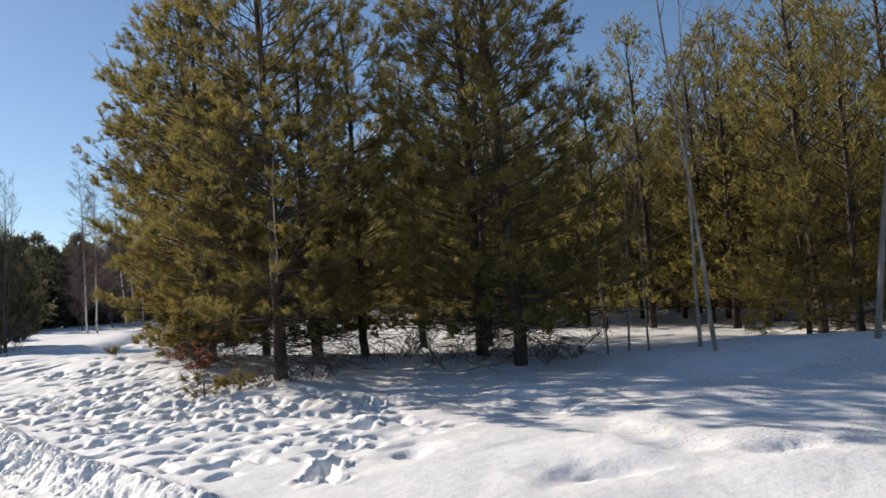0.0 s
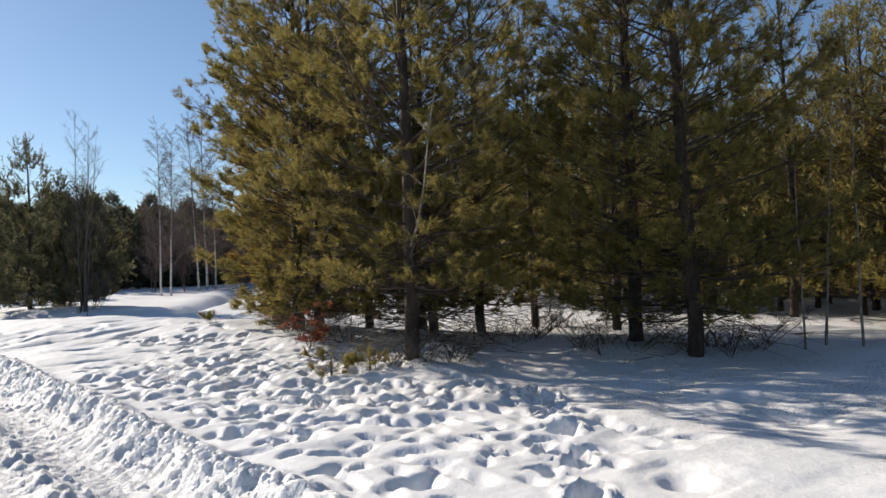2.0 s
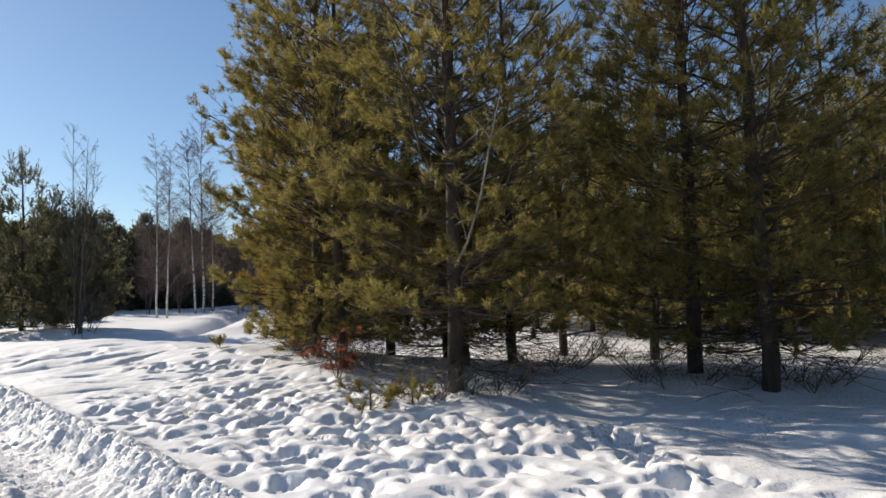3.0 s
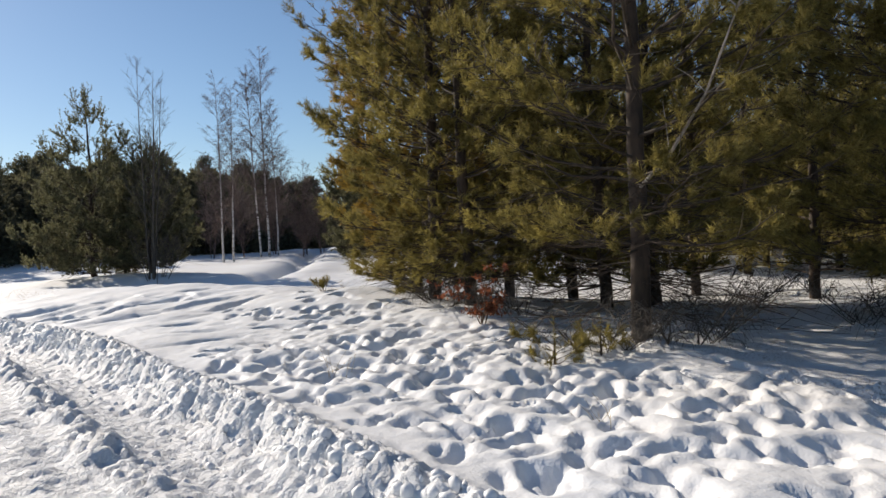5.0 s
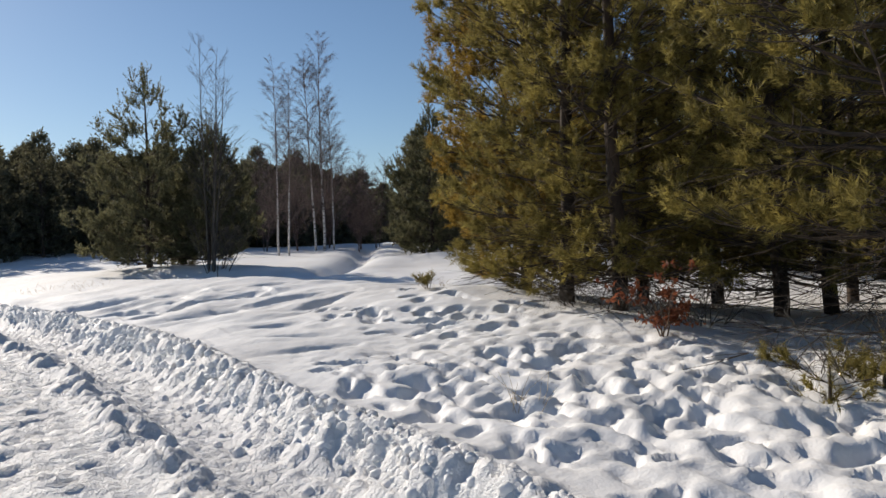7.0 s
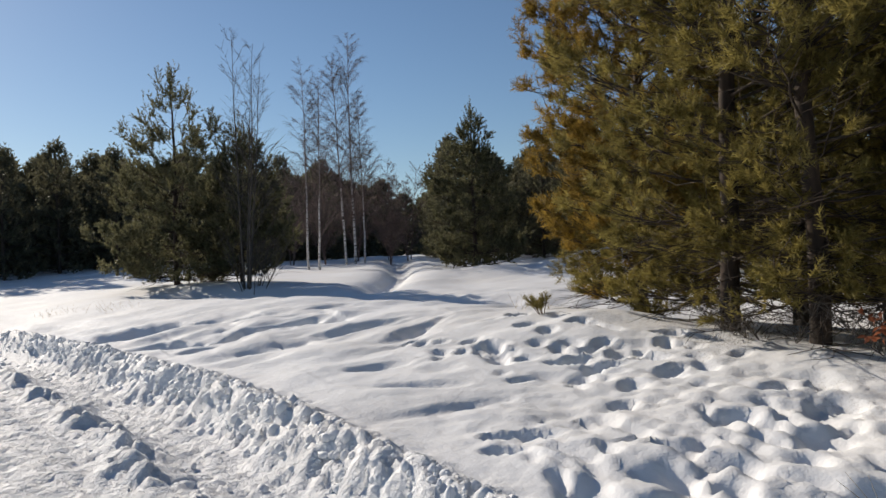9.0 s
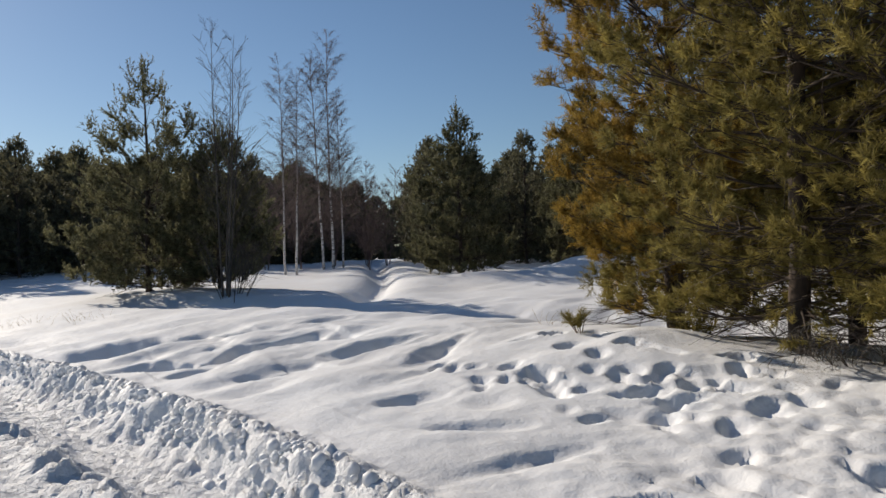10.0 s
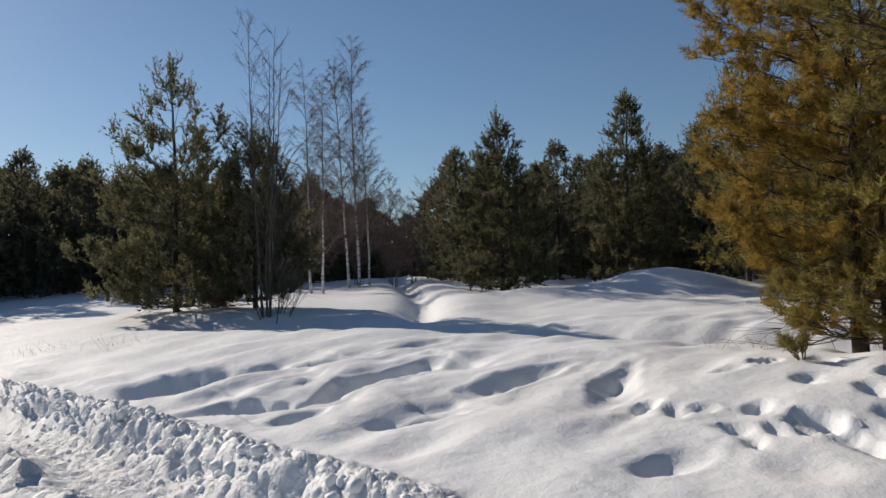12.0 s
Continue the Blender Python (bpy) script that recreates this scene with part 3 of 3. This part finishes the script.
rng = np.random.default_rng(77)
for i, (x, y) in enumerate(scatter(rng, in_stand, (-5, 24, 2, 40), 1.6, 1500)[:88]):
    pine(WOOD[i % 4], "young forest pine among close-standing trunks on shaded snow", x, y, "pines of the stand", rng.uniform(0, 360), rng.uniform(0.8, 1.08))
for x, y, turn in ((1.0, 17.6, 30), (-0.6, 19.3, 250)):
    pine(WOOD[turn % 4], "young forest pine among close-standing trunks on shaded snow", x, y, "pines of the stand", turn)
woods = scatter(rng, in_far_wood, (-75, 25, 27, 96), 1.75, 3200)
back = scatter(rng, lambda x, y: True, (-34, -6, 83, 92), 1.9, 300)
for i, (x, y) in enumerate(woods[:125]):
    pine(FAR[i % 4], "dark green pine in the wood across the clearing", x, y, "pines of the far wood", rng.uniform(0, 360), rng.uniform(0.66, 0.77))


def far_wood(places):
    """The wood's depth beyond its edge, past counting."""
    vs = []
    src = pine_meshes(50, 6.8, 2.3, 0.05, 0.22, 3, 0.5, 0.26, NEEDLES_DARK, low_full=1.0, dead=False)[2]
    co = np.empty(len(src.vertices) * 3, np.float32)
    src.vertices.foreach_get("co", co)
    co = co.reshape(-1, 3)
    for x, y in places:
        a, k = rng.uniform(0, 6.28), rng.uniform(0.74, 0.92)
        c, s = math.cos(a) * k, math.sin(a) * k
        vs.append(np.column_stack([co[:, 0] * c - co[:, 1] * s + x, co[:, 0] * s + co[:, 1] * c + y, co[:, 2] * k + height_at(x, y)]))
    v = np.concatenate(vs)
    me = mesh_from("far_wood", v, np.arange(len(v)).reshape(-1, 3), NEEDLES_DARK)
    return tagged(new("far_wood", me), "dense dark pine wood beyond the clearing", "wood", kind="stuff")


far_wood(woods[125:350] + back)

# ---- leafless trees ----
BIRCHES = [bare_meshes(60 + i, 8.6, 1, 0, BIRCH, BIRCH_TWIG, 0.3, 3.4, 0.0060, 0.16, 0.15, 0.004) for i in range(3)]
for i, (x, y, turn, sc, lean) in enumerate([(-17.69, 37.0, 0, 1.0, (0, -1)), (-17.25, 37.1, 90, 0.95, (1, 1)), (-16.95, 39.9, 40, 1.1, (0, -2)), (-16.6, 39.9, 200, 1.2, (0, 0)), (-16.2, 40.2, 150, 0.9, (0, 1))]):
    bare_tree(BIRCHES[i % 3], "birch_tree", "slender leafless birch with white bark", "birch tree", x, y, "birches by the far wood", turn, sc, lean)
bare_tree(bare_meshes(70, 6.8, 4, 0.45, DARK_BARK, DARK_BARK, 0.0, 1.0, 0.0062, 0.15, 0.15, 0.005), "bare_tree", "leafless dark tree with several stems beside the lone pine", "tree", -15.3, 25.8)
bare_tree(bare_meshes(71, 1.5, 9, 0.75, DARK_BARK, DARK_BARK, 0.0, 0.5, 0.011, 0.2, 0.3, 0.004), "bare_shrub", "low leafless shrub of thin dark shoots on snow", "shrub", -15.05, 25.6)
THICKET = [bare_meshes(75 + i, 4.6, 3, 0.5, BIRCH_TWIG, BIRCH_TWIG, 0.1, 1.7, 0.006, 0.12, 0.2, 0.006) for i in range(2)]
for i, (x, y, sc) in enumerate([(-15.4, 41.5, 0.9), (-14.9, 43.5, 1.0), (-18.6, 42.0, 1.1), (-20.0, 41.0, 1.0), (-17.6, 43.5, 1.15), (-16.2, 45.0, 1.1)]):
    bare_tree(THICKET[i % 2], "bare_tree", "young leafless tree with reddish-brown twigs behind the birches", "tree", x, y, "leafless thicket by the far wood", 70 * i, sc)
SAPLING = [bare_meshes(80 + i, 6.4, 1, 0, GREY_BARK, TWIG, 0.0, 0.6, 0.0048, 0.35, 0.2) for i in range(3)]
for i, (x, y, turn, sc, lean) in enumerate([(3.6, 10.05, 0, 1.0, (0, -4)), (3.55, 10.5, 100, 0.9, (0, -5)), (5.55, 9.6, 200, 1.3, (0, -13)), (2.55, 11.98, 60, 0.5, (0, -4)), (3.1, 11.5, 10, 0.55, (0, 0)), (3.0, 12.3, 150, 0.6, (0, -3))]):
    bare_tree(SAPLING[i % 3], "sapling", "thin leafless grey sapling standing in shaded snow", "sapling", x, y, "saplings before the stand", turn, sc, lean)


TANGLE = [bare_meshes(85 + i, 0.5, 9, 0.85, DARK_BARK, DARK_BARK, 0.8, 0.5, 0.010, 0.1, 0.7, 0.0028) for i in range(2)]
for i, (x, y, sc) in enumerate([(-3.2, 11.85, 0.8), (-2.3, 12.25, 0.9), (0.1, 12.7, 1.0), (1.6, 12.3, 1.0), (-4.0, 14.2, 0.9), (-5.0, 15.3, 0.8), (-1.3, 15.2, 1.1)]):
    bare_tree(TANGLE[i % 2], "bare_shrub", "low tangle of thin dark leafless twigs under the pines", "shrub", x, y, "leafless shrubs under the pines", 67 * i, sc)


# a dry pale bough hangs out of the tall pine
bough = Tubes()
g = np.array([(0.03, -0.04, 1.55), (0.21, -0.74, 1.80), (0.38, -1.50, 2.22), (0.50, -2.05, 2.75), (0.62, -2.4, 3.2)])
bough.add(g, [0.020, 0.017, 0.013, 0.008, 0.004], 6)
for i, d in ((2, (0.45, -0.1, 0.18)), (2, (0.5, 0.15, 0.02)), (2, (-0.3, -0.2, 0.2)), (3, (0.35, -0.1, 0.2)), (3, (-0.25, 0.1, 0.3)), (1, (-0.1, -0.3, 0.45))):
    bough.add([g[i], g[i] + np.array(d) * 0.5 + [0, 0, 0.03], g[i] + np.array(d)], [0.006, 0.005, 0.002], 4)
part("dry_bough", bough.mesh("dry_bough", GREY_BARK), t1, "bare pale dry bough")


# ---- undergrowth ----
def leafy_shrub(seed, height, stems, leaves, x, y, label):
    r = np.random.default_rng(seed)
    t = tagged(new("shrub"), label, "shrub")
    pos, way = [], []
    for s in range(stems):
        az, lean = r.uniform(0, 6.28), r.uniform(0.2, 0.75)
        f = np.linspace(0, 1, 7)
        h = height * r.uniform(0.6, 1)
        line = np.column_stack([math.cos(az) * lean * h * f ** 1.3, math.sin(az) * lean * h * f ** 1.3, -0.1 + (h + 0.1) * f])
        line += r.normal(0, 0.012, line.shape)
        tube = Tubes()
        tube.add(line, 0.009 * (1 - 0.8 * f), 5)
        for k in range(5):
            p = line[r.integers(2, 6)]
            d = np.array([r.normal(), r.normal(), r.uniform(0.1, 0.7)]) * 0.16
            tube.add([p, p + d * 0.5, p + d], [0.004, 0.003, 0.0015], 3)
            for q in range(leaves // (stems * 5)):
                pos.append(p + d * r.uniform(0.2, 1.1)), way.append(r.normal(0, 1, 3))
        part("stem", tube.mesh("stem", TWIG), t)
    pos, way = np.array(pos), unit(np.array(way))
    n = len(pos)
    side = unit(np.cross(way, unit(r.normal(size=(n, 3)))))
    ln, w = r.uniform(0.045, 0.085, n)[:, None], r.uniform(0.012, 0.022, n)[:, None]
    fold = unit(np.cross(way, side)) * w * 0.5
    v = np.stack([pos, pos + way * ln * 0.5 + side * w + fold, pos + way * ln, pos + way * ln * 0.5 - side * w + fold], 1).reshape(-1, 3)
    tagged(part("foliage", mesh_from("foliage", v, np.arange(4 * n).reshape(-1, 4), DRY_LEAF), t, "dry rust-red leaves"), kind="stuff")
    t.matrix_basis = pose(x, y, height_at(x, y))
    return t


leafy_shrub(1, 0.85, 6, 420, -4.42, 13.25, "low shrub with dry rust-red leaves at the snow's edge")


def sprig(seed, height, spread, shoots, x, y, label, lean=(0, 0)):
    """A seedling or low bough end: a few stems densely set with needled shoots."""
    r = np.random.default_rng(seed)
    t = tagged(new("pine_seedling"), label, "pine seedling")
    pos, way = [], []
    for k in range(shoots):
        az, out = r.uniform(0, 6.28), r.uniform(0.1, 1) * spread
        end = np.array([math.cos(az) * out, math.sin(az) * out, height * r.uniform(0.3, 1) * (1 - 0.5 * out / spread)])
        tube = Tubes()
        tube.add([(0, 0, -0.08), end * [0.5, 0.5, 0.35], end], [0.007, 0.005, 0.003], 4)
        part("stem", tube.mesh("stem", TWIG), t)
        d = end * [0.7, 0.7, 0.8] / (np.linalg.norm(end) + 1e-6)
        for q in range(5):
            pos.append(end * (0.45 + 0.13 * q)), way.append(d + r.normal(0, 0.3, 3) + [0, 0, 0.25])
    part("foliage", needle_mesh("foliage", r, np.array(pos), np.array(way), np.full(len(pos), 0.11), 46, 0.065, 0.005, NEEDLES), t)
    t.matrix_basis = pose(x, y, height_at(x, y) - 0.02, lean[0], lean[1], 0)


sprig(91, 0.30, 0.16, 7, -7.32, 16.5, "tiny green pine seedling poking through snow", (0, -20))
sprig(94, 0.3, 0.4, 14, -6.0, 17.2, "low pine seedling with green needles beside the bushy pine")


def grass_tuft(seed, x, y, n, spread, height):
    r = np.random.default_rng(seed)
    tubes = Tubes()
    for _ in range(n):
        p = np.array([r.normal(0, spread), r.normal(0, spread), -0.05])
        d = np.array([r.normal(0, 0.5), r.normal(0, 0.5), 0.9]) * height * r.uniform(0.5, 1.1)
        bend = np.array([r.normal(0, 0.12), r.normal(0, 0.12), -0.06]) * height
        tubes.add([p, p + d * 0.5, p + d + bend], [0.0026, 0.002, 0.001], 3)
    t = tagged(new("dry_grass", tubes.mesh("dry_grass", STRAW)), "thin dry grass stalks standing in snow", "dry grass", "dry grass tufts", "stuff")
    t.matrix_basis = pose(x, y, height_at(x, y))


for i, (x, y, n, spread, h) in enumerate([(-17.55, 22.08, 24, 0.32, 0.24), (-17.75, 21.63, 20, 0.25, 0.18), (-16.32, 21.74, 26, 0.25, 0.28), (-7.69, 17.92, 7, 0.05, 0.30), (-7.29, 17.69, 9, 0.06, 0.25), (-3.37, 9.36, 6, 0.06, 0.25), (-5.65, 10.90, 10, 0.08, 0.30)]):
    grass_tuft(i, x, y, n, spread, h)

# ---- snow clods ----
def clods(name, label, places):
    """Crumbled lumps of snow, joined: too many to count."""
    bm = bmesh.new()
    bmesh.ops.create_icosphere(bm, subdivisions=1, radius=1.0)
    ball = np.array([v.co[:] for v in bm.verts])
    tri = np.array([[v.index for v in f.verts] for f in bm.faces])
    bm.free()
    r = np.random.default_rng(9)
    vs, fs = [], []
    for i, (u, v, size) in enumerate(places):
        x, y = u * ALONG[0] + v * ACROSS[0], u * ALONG[1] + v * ACROSS[1]
        b = ball * (1 + r.normal(0, 0.07, (len(ball), 1))) * size * r.uniform(0.6, 1.25, 3)
        a = r.uniform(0, 6.28)
        vs.append(np.column_stack([b[:, 0] * math.cos(a) - b[:, 1] * math.sin(a) + x, b[:, 0] * math.sin(a) + b[:, 1] * math.cos(a) + y, b[:, 2] + height_at(x, y) - size * 0.05]))
        fs.append(tri + i * len(ball))
    me = mesh_from(name, np.concatenate(vs), np.concatenate(fs), SNOW, True)
    return tagged(new(name, me), label, "snow clods", kind="stuff")


r = np.random.default_rng(31)
places = []
for _ in range(1500):
    u = r.uniform(6.5, 25)
    off = r.choice([r.uniform(-0.02, 0.4), r.normal(0.2, 0.09), r.normal(-0.05, 0.12)], p=[0.5, 0.35, 0.15])
    places.append((u, float(bank_line(np.array(u))) + off, min(0.06, r.lognormal(-3.65, 0.4))))
clods("bank_clods", "crumbled white snow lumps along the ploughed bank", places)
places = []
for _ in range(300):
    u = r.uniform(7, 20)
    places.append((u, float(bank_line(np.array(u))) - 0.68 + r.normal(0, 0.13), min(0.065, r.lognormal(-3.7, 0.5))))
clods("ridge_clods", "crumbled white snow lumps between the wheel lanes", places)
